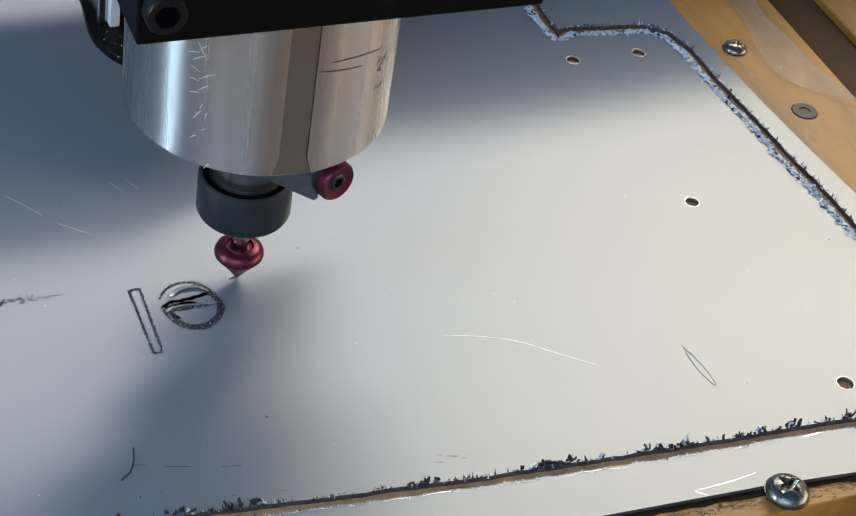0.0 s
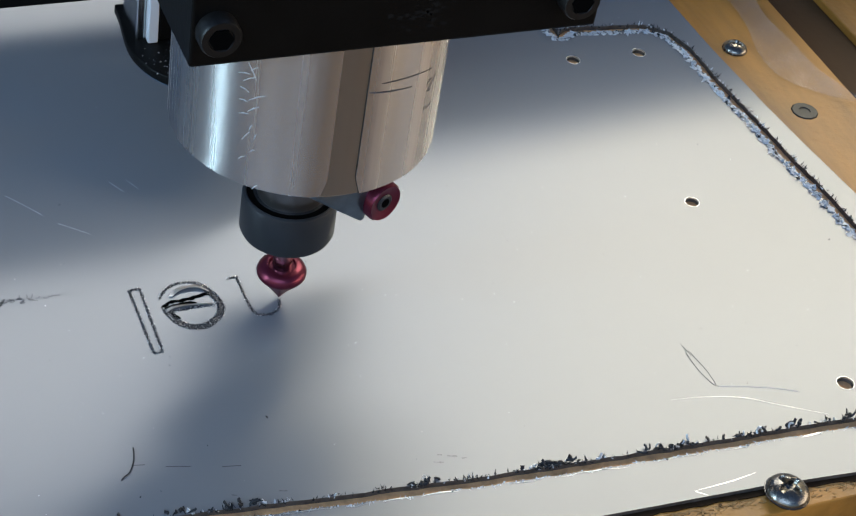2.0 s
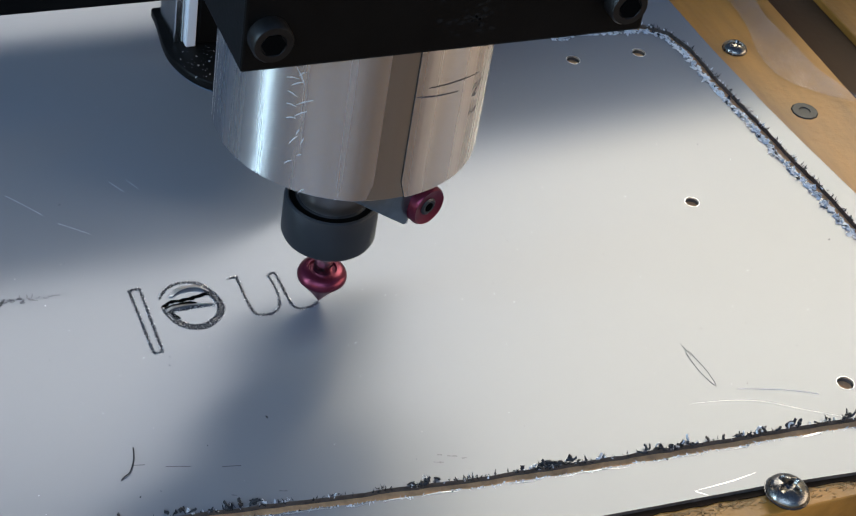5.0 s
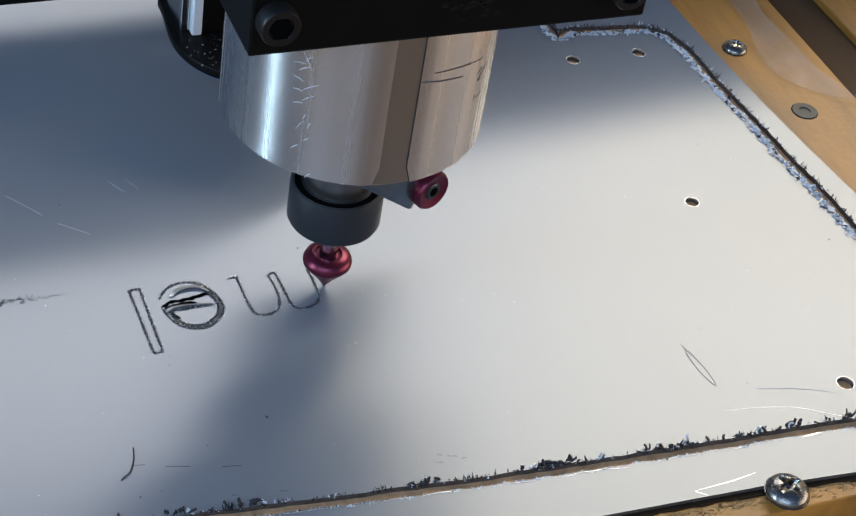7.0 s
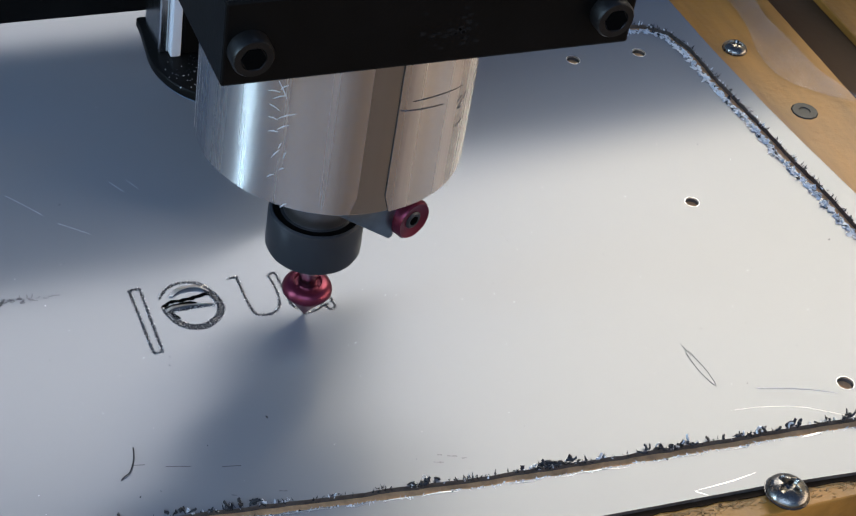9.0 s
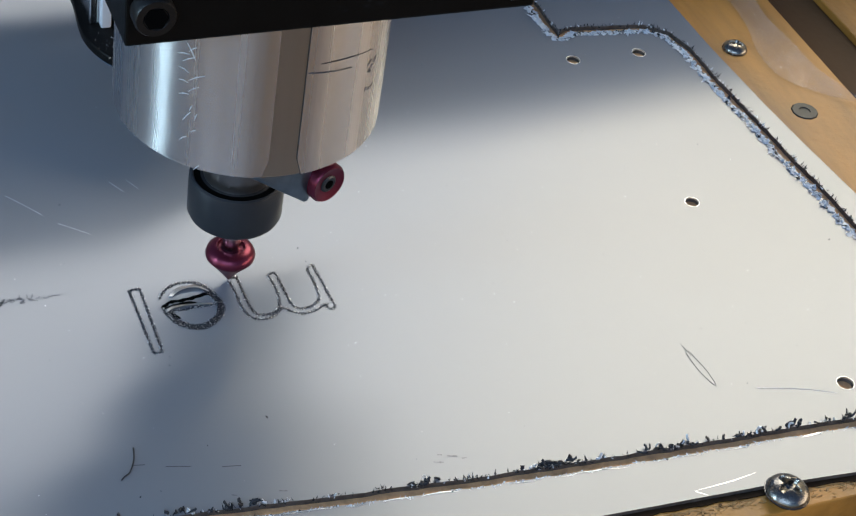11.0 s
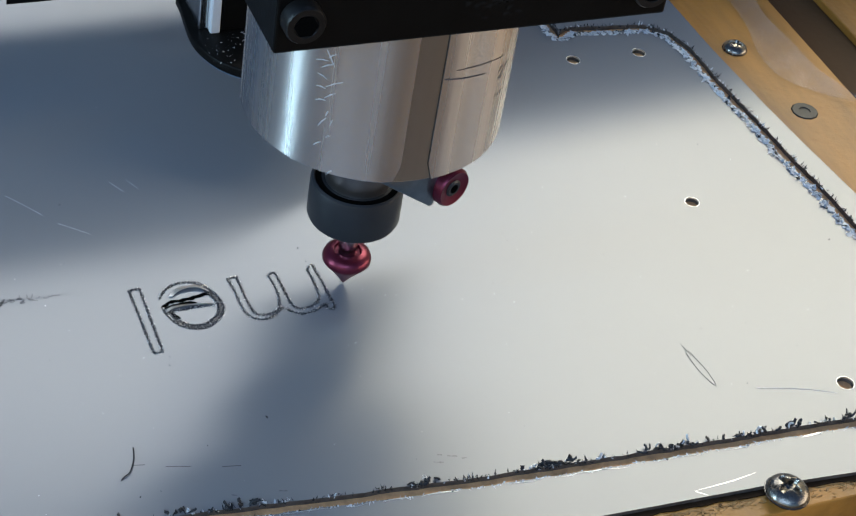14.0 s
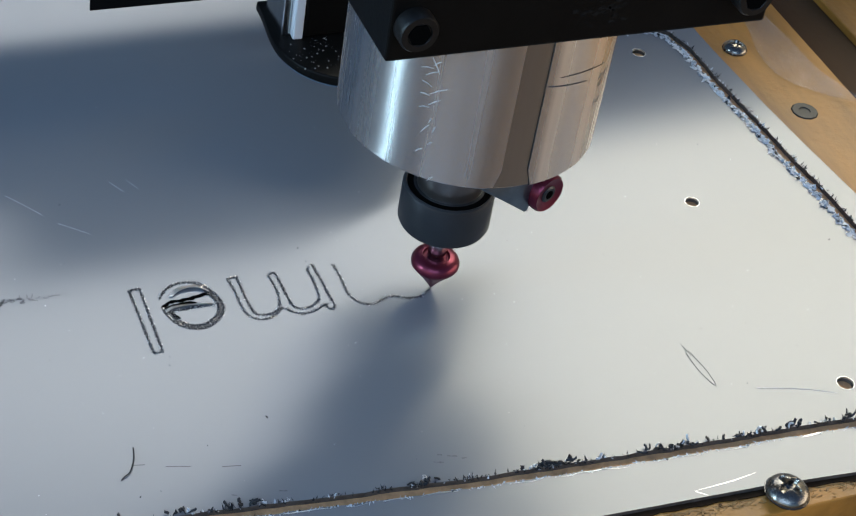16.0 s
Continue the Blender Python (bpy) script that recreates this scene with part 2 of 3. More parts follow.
# ---- the cutting machine ----
def arc_body():
    """spindle body: round shell with a recessed, flaring strip down its front and a bright chamfer beside it"""
    bm = bmesh.new()
    n, m, c = 160, 8, 4
    rings = []
    for z, dr, flare in ((74.9, -0.8, 2.6), (75.7, 0, 2.4), (81.5, 0, 0), (120, 0, 0), (225, 0, 0)):
        a0, a1 = radians(-98.6 - flare), radians(-86.6 + flare)
        start = a0 - radians(4.0)
        spots = [(a1 + (2 * math.pi - (a1 - start)) * i / (n - 1), 40.4) for i in range(n)]
        spots += [(start + (a0 - start) * (i + 1) / c, 40.4 - 0.5 * (i + 1) / c) for i in range(c)]
        spots += [(a0 + (a1 - a0) * (i + 1) / m - (0.004 if i == m - 1 else 0), 39.85) for i in range(m)]
        rings.append([bm.verts.new(((r + dr) * MM * math.cos(a), (r + dr) * MM * math.sin(a), z * MM)) for a, r in spots])
    k = n + c + m
    for p, q in zip(rings, rings[1:]):
        for i in range(k):
            f = bm.faces.new((p[i], p[(i + 1) % k], q[(i + 1) % k], q[i]))
            # third material: the step's shadow line put into a dark face colour
            f.material_index = 2 if i == k - 1 else 1 if i >= n + c - 1 else 0
    bm.faces.new(rings[-1])
    return bm


def bevel_part(ob, w):
    bm = bmesh.new()
    bm.from_mesh(ob.data)
    sharp = [e for e in bm.edges if len(e.link_faces) == 2 and e.calc_face_angle(0) > 0.5]
    bmesh.ops.bevel(bm, geom=sharp, offset=w * MM, segments=3, affect="EDGES", profile=0.5)
    bm.to_mesh(ob.data)
    bm.free()
    ob.data.shade_smooth()


def hex_bolt(parent, x, y, z):
    """cap-head bolt pointing to the front"""
    m = pose(x * MM, y * MM, z * MM, 90, 0, 0)
    head = part("bolt", lathe([(5.7, -5.4), (5.7, -0.8), (5.2, 0), (3.5, 0), (3.2, -0.4)], 48, m), BLACKBOLT, parent, "black cap-head bolt", smooth=True)
    part("hex_socket", lathe([(3.3, -0.38), (3.3, 0.06)], 6, m), HOLE, head)


SQUASH = Matrix.Diagonal((1, 1, 0.963, 1))


def spindle():
    s = new("router_spindle")
    tagged(s, "brushed aluminium milling spindle in black clamp, red collared cutter", "milling spindle")
    part("body", arc_body(), (ALU, ALU_STRIP, STEP_SHADE), s, "brushed aluminium housing, scratched", smooth=True).location.x = 0.7 * MM
    part("end_plate", lathe([(39.15, 74.95), (39.1, 76.0)], 96), END, s, "bare metal end plate")
    part("nose", lathe([(10.6, 44), (10.6, 60), (12.5, 62), (12.5, 78)], m=SQUASH), NOSE, s, smooth=True)
    part("collet_nut", lathe([(5, 31.2), (13.4, 30.6), (14.6, 31.2), (15.2, 32.6), (15.2, 45.6), (14.9, 46.7), (14.2, 47.2), (13.7, 46.8)], m=SQUASH), NUT, s, "dark spinning collet nut", smooth=True)
    part("nut_recess", lathe([(13.72, 46.2), (13.75, 46.9), (10.7, 46.75), (10.6, 46.0)], m=SQUASH), HOLE, s, smooth=True)
    bit = part("cutter", lathe([(0.12, 0), (0.3, 0.6), (1.2, 3), (3.1, 7), (3.1, 40)], m=SQUASH), STEEL, s, "polished steel cutter shank", smooth=True)
    part("collar", lathe([(0.35, 0.5), (1.7, 2.6), (3.4, 5.2), (6.6, 9.4), (8.1, 11.4), (8.2, 12.6), (7.7, 14), (6.2, 15.2), (4.6, 15.4), (4.2, 14.6)], m=SQUASH), RED, bit, "crimson anodised cone collar", smooth=True)
    clamp = part("clamp", box(-49.8, 68, -43.7, 46, 129.0, 154.6, 0.8), BLACK, s, "black anodised clamp block")
    rng = random.Random(43)
    v, f = [], []
    for _ in range(30):
        x, z = rng.gauss(14, 4), rng.gauss(139, 3.2)
        if 131.5 < z < 153:
            k = len(v)
            a, q = rng.uniform(0, 6.28), rng.uniform(.4, 1.6)
            v += [((x + q * math.cos(a + i * 1.3)) * MM, -43.73 * MM, (z + q * .6 * math.sin(a + i * 1.3)) * MM) for i in range(4)]
            f.append((k, k + 1, k + 2, k + 3))
    me = bpy.data.meshes.new("grime")
    me.from_pydata(v, [], f)
    me.materials.append(GRIME)
    grime = tagged(new("grime", me), "dusty smudge on the black clamp", kind="stuff")
    grime.parent = clamp
    hex_bolt(clamp, -43.2, -48.7, 140.3)
    hex_bolt(clamp, 59.6, -48.7, 140.3)
    # air nozzle with red fitting below the rim
    wedge = [(-10, -33), (2, -33.5), (11, -31), (13, -29.5), (13.5, -21), (-4, -22)]
    bm = prism(wedge, 56, 75.3)
    for v in bm.verts:
        if v.co.z < 0.066:
            v.co.z = (71.5 - 15.5 * min(1, max(0, (v.co.x / MM + 10) / 21)) ** 1.2) * MM
    noz = part("nozzle", bm, SLEEVE, s, "steel nozzle bracket, blue reflection put into its colour")
    bevel_part(noz, 0.9)
    m = pose(15.6 * MM, -24.6 * MM, 62.2 * MM, 0, 0, -68) @ pose(0, 0, 0, 0, 90, 0)
    part("flange", lathe([(6.6, -1.2), (7.3, -0.8), (7.3, -0.1), (6.8, 0.1)], 48, m), STEEL, noz, "pale steel flange", smooth=True)
    part("nozzle_sleeve", lathe([(5.6, -11), (6.9, -9.6), (6.9, -1.3), (6.4, -1.25)], 40, m), SLEEVE, noz, "steel sleeve, blue reflection put into its colour", smooth=True)
    part("gasket", lathe([(5.2, -0.8), (5.6, 0), (5.6, 1.0)], 40, m), HOLE, noz)
    part("fitting", lathe([(5.7, 0.9), (6.5, 1.4), (6.5, 6.2), (5.9, 7.1), (4.6, 6.7), (2.9, 6.4), (2.6, 5.2)], 48, m), RED, noz, "dark red push fitting", smooth=True)
    part("collet_face", lathe([(2.9, 6.0), (2.9, 6.6), (2.3, 7.0), (1.5, 6.9)], 40, m), NUT, noz)
    part("port", lathe([(1.5, 6.5), (1.5, 7.02)], 16, m), HOLE, noz)
    # unseen plate and its bridge, added to darken the reflection below the cutter
    part("unseen_rear_plate", box(-8, 48, 46.2, 58, 56, 110, 2), SLATE, s, "unseen slate-blue plate that darkens the sheet's reflection")
    part("unseen_plate_bridge", box(8, 22, 46.2, 52, 110, 130.7, 1), SLATE, s)
    # rounded foot plate and bar behind
    foot = [(-23.5, 130), (-23.6, 123), (-25, 106), (-23.8, 96), (-19.6, 86.5), (-11.9, 79.2), (0, 75.5), (16, 78), (28, 88), (34, 104), (34, 130)]
    fp = part("foot_plate", prism(smooth_line(foot, 2.5), 29, 33), BLACK, s, "black rounded foot plate")
    bevel_part(fp, 0.8)
    rng = random.Random(41)
    v, f = [], []
    for _ in range(70):
        shard(v, f, (rng.uniform(-22, -4), rng.uniform(84, 103), 33), rng.uniform(.15, .5), rng.uniform(.1, .5), rng)
    chips = new("metal_chip", shards_mesh("metal_chip", v, f, (CRUMB, DARKBURR), lambda k: k % 2))
    chips.parent = fp
    # pad added below the foot, only to lighten its reflection in the sheet
    part("reflection_pad", prism(smooth_line([(x * .97, y + 1) for x, y in foot], 2.5), 28.2, 28.95), SLATE, s)
    part("upright", box(-18.2, -14.4, 103, 124, 33, 62, 0.6), CHALK, s, "pale grey upright bar")
    part("upright_cover", box(-21.8, -18.4, 106, 124, 33, 62, 0.6), STEEL, s, "dull steel cover strip")
    part("column", box(-13.8, 18, 104, 128, 33, 62, 1), BLACK, s, "black slide column")
    part("column_arm", box(-10, 14, 128.2, 141.8, 51, 60, 1), SLATE, s)
    part("carriage", box(-82, 74, 142, 152, 30, 70, 3), SLATE, s, "carriage plate, blue of its reflected shade put into the colour")
    part("carriage_skirt", box(-83, 75, 140.9, 141.7, 28, 41), BLACK, s, "black skirt of the carriage")
    # unseen block, outlined to give the dark rounded patch reflected in the sheet
    bm = prism(rounded(-112, 46, 36, 138, 20), -190, -180)
    bm.transform(pose(0, 0, 0, 90, 0, 0))
    part("unseen_rear_block", bm, SLATE, s, "unseen rounded slate-blue block, darkens the sheet's reflection")
    part("rear_block_bracket", box(-40, 10, 152.2, 179.8, 40, 60, 2), SLATE, s)
    return s


def gantry():
    gnt = new("gantry")
    tagged(gnt, "slate-blue gantry beam of the milling machine", "gantry")
    part("beam", box(-560, 560, 191, 245, 55, 107, 1.5), SLATE, gnt)
    # low skirt and unseen block added to darken the sheet's reflection of the beam
    part("skirt", box(-558, 558, 190.2, 190.9, 40, 74), SLATE, gnt, "slate-blue skirt along the beam, hung low to block reflected light")
    part("unseen_beam_block", box(-560, -150, 191, 213, 107.2, 160, 2), SLATE, gnt, "unseen slate-blue block on the beam, darkens the sheet's reflection")
    for x in (-560, 520):
        part("side_plate", box(x, x + 40, 195, 235, -22, 54.9, 1), BLACK, gnt)
    return gnt


def wood_screw(x, y, z, r, turn):
    """domed head with a sunk, tapered cross"""
    bm = bmesh.new()
    n, k = 96, 30
    rows = []
    for i in range(k + 1):
        q = i / k
        row = []
        for j in range(n):
            a = 2 * math.pi * j / n
            px, py = q * math.cos(a), q * math.sin(a)
            h = 0.62 * math.sqrt(max(0, 1 - (q * 0.98) ** 2.2))
            arm = 0
            for u, v in ((px, py), (py, px)):
                half = 0.19 - 0.10 * min(1, abs(u) / 0.6)
                arm = max(arm, min(1, max(0, (half + .05 - abs(v)) / 0.07)) * min(1, max(0, (0.62 - abs(u)) / 0.14)))
            h -= arm * (0.42 - 0.30 * q)
            row.append(bm.verts.new((px * r * MM, py * r * MM, h * r * MM)))
        rows.append(row)
    base = [bm.verts.new((v.co.x, v.co.y, 0)) for v in rows[-1]]
    rows.append(base)
    for p, q in zip(rows, rows[1:]):
        for j in range(n):
            bm.faces.new((p[j], p[(j + 1) % n], q[(j + 1) % n], q[j]))
    bmesh.ops.remove_doubles(bm, verts=bm.verts, dist=1e-7)
    s = part("screw", bm, SCREW, smooth=True)
    tagged(s, "dull zinc pan-head wood screw with cross recess", "screw")
    part("washer_face", lathe([(r * 1.03, -0.1), (r * 1.04, r * .06), (r * .96, r * .1)], 64), SCREW, s, smooth=True)
    s.rotation_euler = (0, 0, radians(turn))
    s.location = (x * MM, y * MM, z * MM)
    return s


# ---- torn metal along the cuts ----
def shard(verts, faces, at, size, height, rng, lean=(0, 0)):
    """one crumpled sliver: a bent, pointed tetrahedron standing on the sheet"""
    a = rng.uniform(0, 6.28)
    k = len(verts)
    ring = []
    for i in range(3):
        b = a + i * 2.1 + rng.uniform(-.4, .4)
        r = size * rng.uniform(.5, 1.1)
        ring.append((at[0] + r * math.cos(b), at[1] + r * math.sin(b), at[2] + rng.uniform(-.05, .1)))
    mid = (at[0] + lean[0] * .5 + rng.uniform(-.3, .3) * size, at[1] + lean[1] * .5 + rng.uniform(-.3, .3) * size, at[2] + height * .55)
    tip = (at[0] + lean[0] + rng.uniform(-.9, .9) * size, at[1] + lean[1] + rng.uniform(-.9, .9) * size, at[2] + height)
    verts.extend([tuple(c * MM for c in p) for p in (*ring, mid, tip)])
    faces.extend([(k, k + 1, k + 3), (k + 1, k + 2, k + 3), (k + 2, k, k + 3), (k, k + 1, k + 4), (k + 1, k + 3, k + 4), (k + 2, k + 3, k + 4)])


def shards_mesh(name, verts, faces, mats, pick):
    me = bpy.data.meshes.new(name)
    me.from_pydata(verts, [], faces)
    for m in mats:
        me.materials.append(m)
    for i, p in enumerate(me.polygons):
        p.material_index = pick(i // 6)
    return me


def groove_burrs(parent):
    """crumpled flakes on the inner edge of the right cut, dark curls along the lower cut"""
    rng = random.Random(11)
    n_low = len(resample(GROOVE_LOW, 4))
    for name, side, sgn in (("inner_burr", INNER, 1), ("outer_burr", OUTER, -1)):
        verts, faces, tone = [], [], []
        for i in range(len(side) - 1):
            (x0, y0), (x1, y1) = side[i], side[i + 1]
            length = math.hypot(x1 - x0, y1 - y0)
            if x0 < -170 or y0 > 170:
                continue
            nx, ny = -(y1 - y0) / length * sgn, (x1 - x0) / length * sgn
            right = i >= n_low - 1
            clump = noise.noise(Vector((i * .47, sgn * 3.1, 0)))
            if right and sgn > 0:
                count, tall, wide = 3.4 * length, (.3, 1.5), (.5, 1.7)
            elif right:
                count, tall, wide = 1.1 * length, (.3, 1.6), (.25, .6)
            elif sgn > 0:
                count, tall, wide = (.7 + 9 * max(0, clump)) * length * .85, (.25, 1.2 + 3.2 * max(0, clump)), (.2, .62)
            else:
                count, tall, wide = 1.2 * length, (.08, .5), (.2, .6)
            for _ in range(int(count + rng.random())):
                t, big = rng.random(), rng.random() ** 1.8
                off = rng.uniform(-.5, 2.4 if right and sgn > 0 else .6)
                h, w = tall[0] + (tall[1] - tall[0]) * big, wide[0] + (wide[1] - wide[0]) * rng.random()
                at = (x0 + (x1 - x0) * t + nx * off, y0 + (y1 - y0) * t + ny * off, 0 if off > 0 else -.4)
                out = rng.uniform(.1, 1.7) if right and sgn > 0 else rng.uniform(-.4, .9)
                shard(verts, faces, at, w, h, rng, (nx * out + rng.uniform(-.7, .7), ny * out + rng.uniform(-.7, .7)))
                dark = (.1 if sgn > 0 else .75) if right else (.78 if sgn > 0 else .12)
                tone.append(1 if rng.random() < dark else 0)
        me = shards_mesh(name, verts, faces, (FLAKE, DARKBURR), lambda k: tone[k])
        ob = new(name, me)
        ob.parent = parent
        tagged(ob, "ragged torn flakes along the cut", kind="stuff")


def swarf_curls(parent):
    """black curled chips in clumps on the inner edge of the lower cut"""
    rng = random.Random(23)
    edge = [p for p in INNER[:len(resample(GROOVE_LOW, 4))] if -150 < p[0] < 160]
    for i in range(len(edge)):
        c = noise.noise(Vector((i * .31, 7.7, 0)))
        for _ in range(int(max(0, c + .12) * 9 + rng.random() * .5)):
            x, y = edge[i][0] + rng.uniform(-3, 3), edge[i][1] + rng.uniform(-.4, 1.2)
            a, turn, rise, pts = rng.uniform(0, 6.28), rng.uniform(-1.1, 1.1), 0.1, []
            for k in range(rng.randint(4, 7)):
                pts.append((x, y, rise))
                x, y = x + .5 * math.cos(a), y + .35 * math.sin(a)
                rise = max(.05, rise + rng.uniform(-.2, .5))
                a += turn + rng.uniform(-.5, .5)
            ob = thread("swarf_curl", [p[:2] for p in pts], rng.uniform(.22, .5), 0, DARKBURR if rng.random() < .85 else BURR, parent)
            for v in ob.data.vertices:
                k = min(range(len(pts)), key=lambda q: (v.co.x / MM - pts[q][0]) ** 2 + (v.co.y / MM - pts[q][1]) ** 2)
                v.co.z += pts[k][2] * MM


def lips(parent):
    """bright raised lips along the outer edge of the lower cut"""
    rng = random.Random(29)
    edge = OUTER[:len(resample(GROOVE_LOW, 4))]
    i = 40
    while i < len(edge) - 6:
        n = rng.randint(3, 7)
        line = smooth_line([(p[0], p[1] - rng.uniform(.2, 1.0)) for p in edge[i:i + n]], 1)
        part("raised_lip", ribbon_ridge(line, rng.uniform(.1, .3), rng.uniform(.03, .1)), GLINT, parent, smooth=True)
        i += n + rng.randint(0, 3)


def ribbon_ridge(line, half, rise):
    """a low rounded ridge along a line, tapering at both ends"""
    bm = bmesh.new()
    prev = None
    n = len(line)
    for i, p in enumerate(line):
        w = max(.08, math.sin(math.pi * (i + .3) / n))
        q, r = line[max(0, i - 1)], line[min(n - 1, i + 1)]
        d = math.hypot(r[0] - q[0], r[1] - q[1]) or 1
        nx, ny = -(r[1] - q[1]) / d, (r[0] - q[0]) / d
        cur = [bm.verts.new(((p[0] + nx * half * w * u) * MM, (p[1] + ny * half * w * u) * MM, (.01 + rise * w * (1 - u * u)) * MM)) for u in (-1, -.5, 0, .5, 1)]
        if prev:
            for k in range(4):
                bm.faces.new((prev[k], prev[k + 1], cur[k + 1], cur[k]))
        prev = cur
    return bm


def splinters(parent):
    """torn wood fibres on the board in front of the sheet's edge"""
    rng = random.Random(17)
    verts, faces = [], []
    for _ in range(900):
        x = rng.uniform(-20, 150)
        y = -126.6 - .035 * (x - 60) - abs(rng.gauss(0, 1.6))
        shard(verts, faces, (x, y, -2.05), rng.uniform(.2, .6), rng.uniform(.1, .6), rng, (rng.uniform(-2.5, 2.5), rng.uniform(-.5, .5)))
    ob = new("wood_fibre", shards_mesh("wood_fibre", verts, faces, (SPLINTER, PLY_DARK), lambda k: 1 if k % 11 == 0 else 0))
    ob.parent = parent
    tagged(ob, "torn pale wood fibres", kind="stuff")


def ribbon(line, half, z, jag=0.0, seed=1):
    rng = random.Random(seed)
    bm = bmesh.new()
    l, r = offset_line(line, half), offset_line(line, -half)
    prev = None
    for p, q in zip(l, r):
        j = lambda: rng.uniform(-jag, jag)
        cur = [bm.verts.new(((v[0] + j()) * MM, (v[1] + j()) * MM, z * MM)) for v in (p, q)]
        if prev:
            bm.faces.new((prev[0], cur[0], cur[1], prev[1]))
        prev = cur
    return bm


def thread(name, line, radius, z, mat, parent=None, lift=()):
    """a thin round thread lying along the line"""
    cu = bpy.data.curves.new(name, "CURVE")
    cu.dimensions, cu.bevel_depth, cu.bevel_resolution = "3D", radius * MM, 2
    sp = cu.splines.new("POLY")
    sp.points.add(len(line) - 1)
    for i, (p, q) in enumerate(zip(sp.points, line)):
        up = lift[0] * math.sin(math.pi * i / (len(line) - 1)) if lift else 0
        p.co = (q[0] * MM, q[1] * MM, (z + radius + up) * MM, 1)
    me = bpy.data.meshes.new_from_object(new("tmp", cu))
    bpy.data.objects.remove(bpy.data.objects["tmp"])
    me.materials.clear()
    me.materials.append(mat)
    ob = new(name, me)
    if parent is not None:
        ob.parent = parent
    return ob


def burr_cluster(seed, length=1.7):
    """a short piece of engraved line: scored bed with torn crumbs along both sides"""
    rng = random.Random(seed)
    verts, faces, tone = [], [], []
    for i in range(16):
        at = (rng.uniform(-.5, .5) * length, rng.choice((-1, 1)) * rng.uniform(.05, .6), 0.02)
        shard(verts, faces, at, rng.uniform(.14, .34), rng.uniform(.05, .24), rng)
        tone.append(rng.random() < .72)
    k = len(verts)
    for x in (-.55, -.3, -.08, .15, .35, .55):
        verts += [(x * length * MM, rng.uniform(.05, .35) * MM, .03 * MM), (x * length * MM, -rng.uniform(.05, .35) * MM, .03 * MM)]
    bed = [(k + i, k + i + 2, k + i + 3, k + i + 1) for i in (0, 2, 4, 6, 8)]
    n = len(faces)
    me = bpy.data.meshes.new("engraved_stroke")
    me.from_pydata(verts, [], faces + bed)
    for m in (GLINT, DARKBURR, SCUFF):
        me.materials.append(m)
    for i, p in enumerate(me.polygons):
        p.material_index = 2 if i >= n else 1 if tone[i // 6] else 0
    return me


CLUSTERS = [burr_cluster(50 + i) for i in range(6)]


def stroke_along(parent, line, step=1.35, seed=1):
    rng = random.Random(seed)
    pts = resample(line, step)
    out = []
    for (x0, y0), (x1, y1) in zip(pts, pts[1:]):
        ob = new("engraved_stroke", rng.choice(CLUSTERS))
        ob.parent = parent
        ob.location = ((x0 + x1) / 2 * MM, (y0 + y1) / 2 * MM, 0)
        ob.rotation_euler = (0, 0, math.atan2(y1 - y0, x1 - x0) + (math.pi if rng.random() < .5 else 0))
        out.append(ob)
    return out


def letter(label):
    return tagged(new("engraved_letter"), label, "engraving", group="engraved letters")


def bent_flap(outline, ridge, name, parent, rise):
    """thin sliver of sheet bent up along one side"""
    bm = bmesh.new()
    a = [bm.verts.new((x * MM, y * MM, .12 * MM)) for x, y in outline]
    b = [bm.verts.new((x * MM, y * MM, (.2 + rise * math.sin(math.pi * (i + .5) / len(ridge))) * MM)) for i, (x, y) in enumerate(ridge)]
    for i in range(len(a) - 1):
        j, j2 = (k * (len(b) - 1) // (len(a) - 1) for k in (i, i + 1))
        bm.faces.new((a[i], a[i + 1], b[j2], b[j]) if j != j2 else (a[i], a[i + 1], b[j]))
    r = bmesh.ops.extrude_face_region(bm, geom=bm.faces[:])
    bmesh.ops.translate(bm, vec=(0, 0, .18 * MM), verts=[v for v in r["geom"] if isinstance(v, bmesh.types.BMVert)])
    return part(name, bm, GLINT, parent, "bent bright sliver", smooth=True)


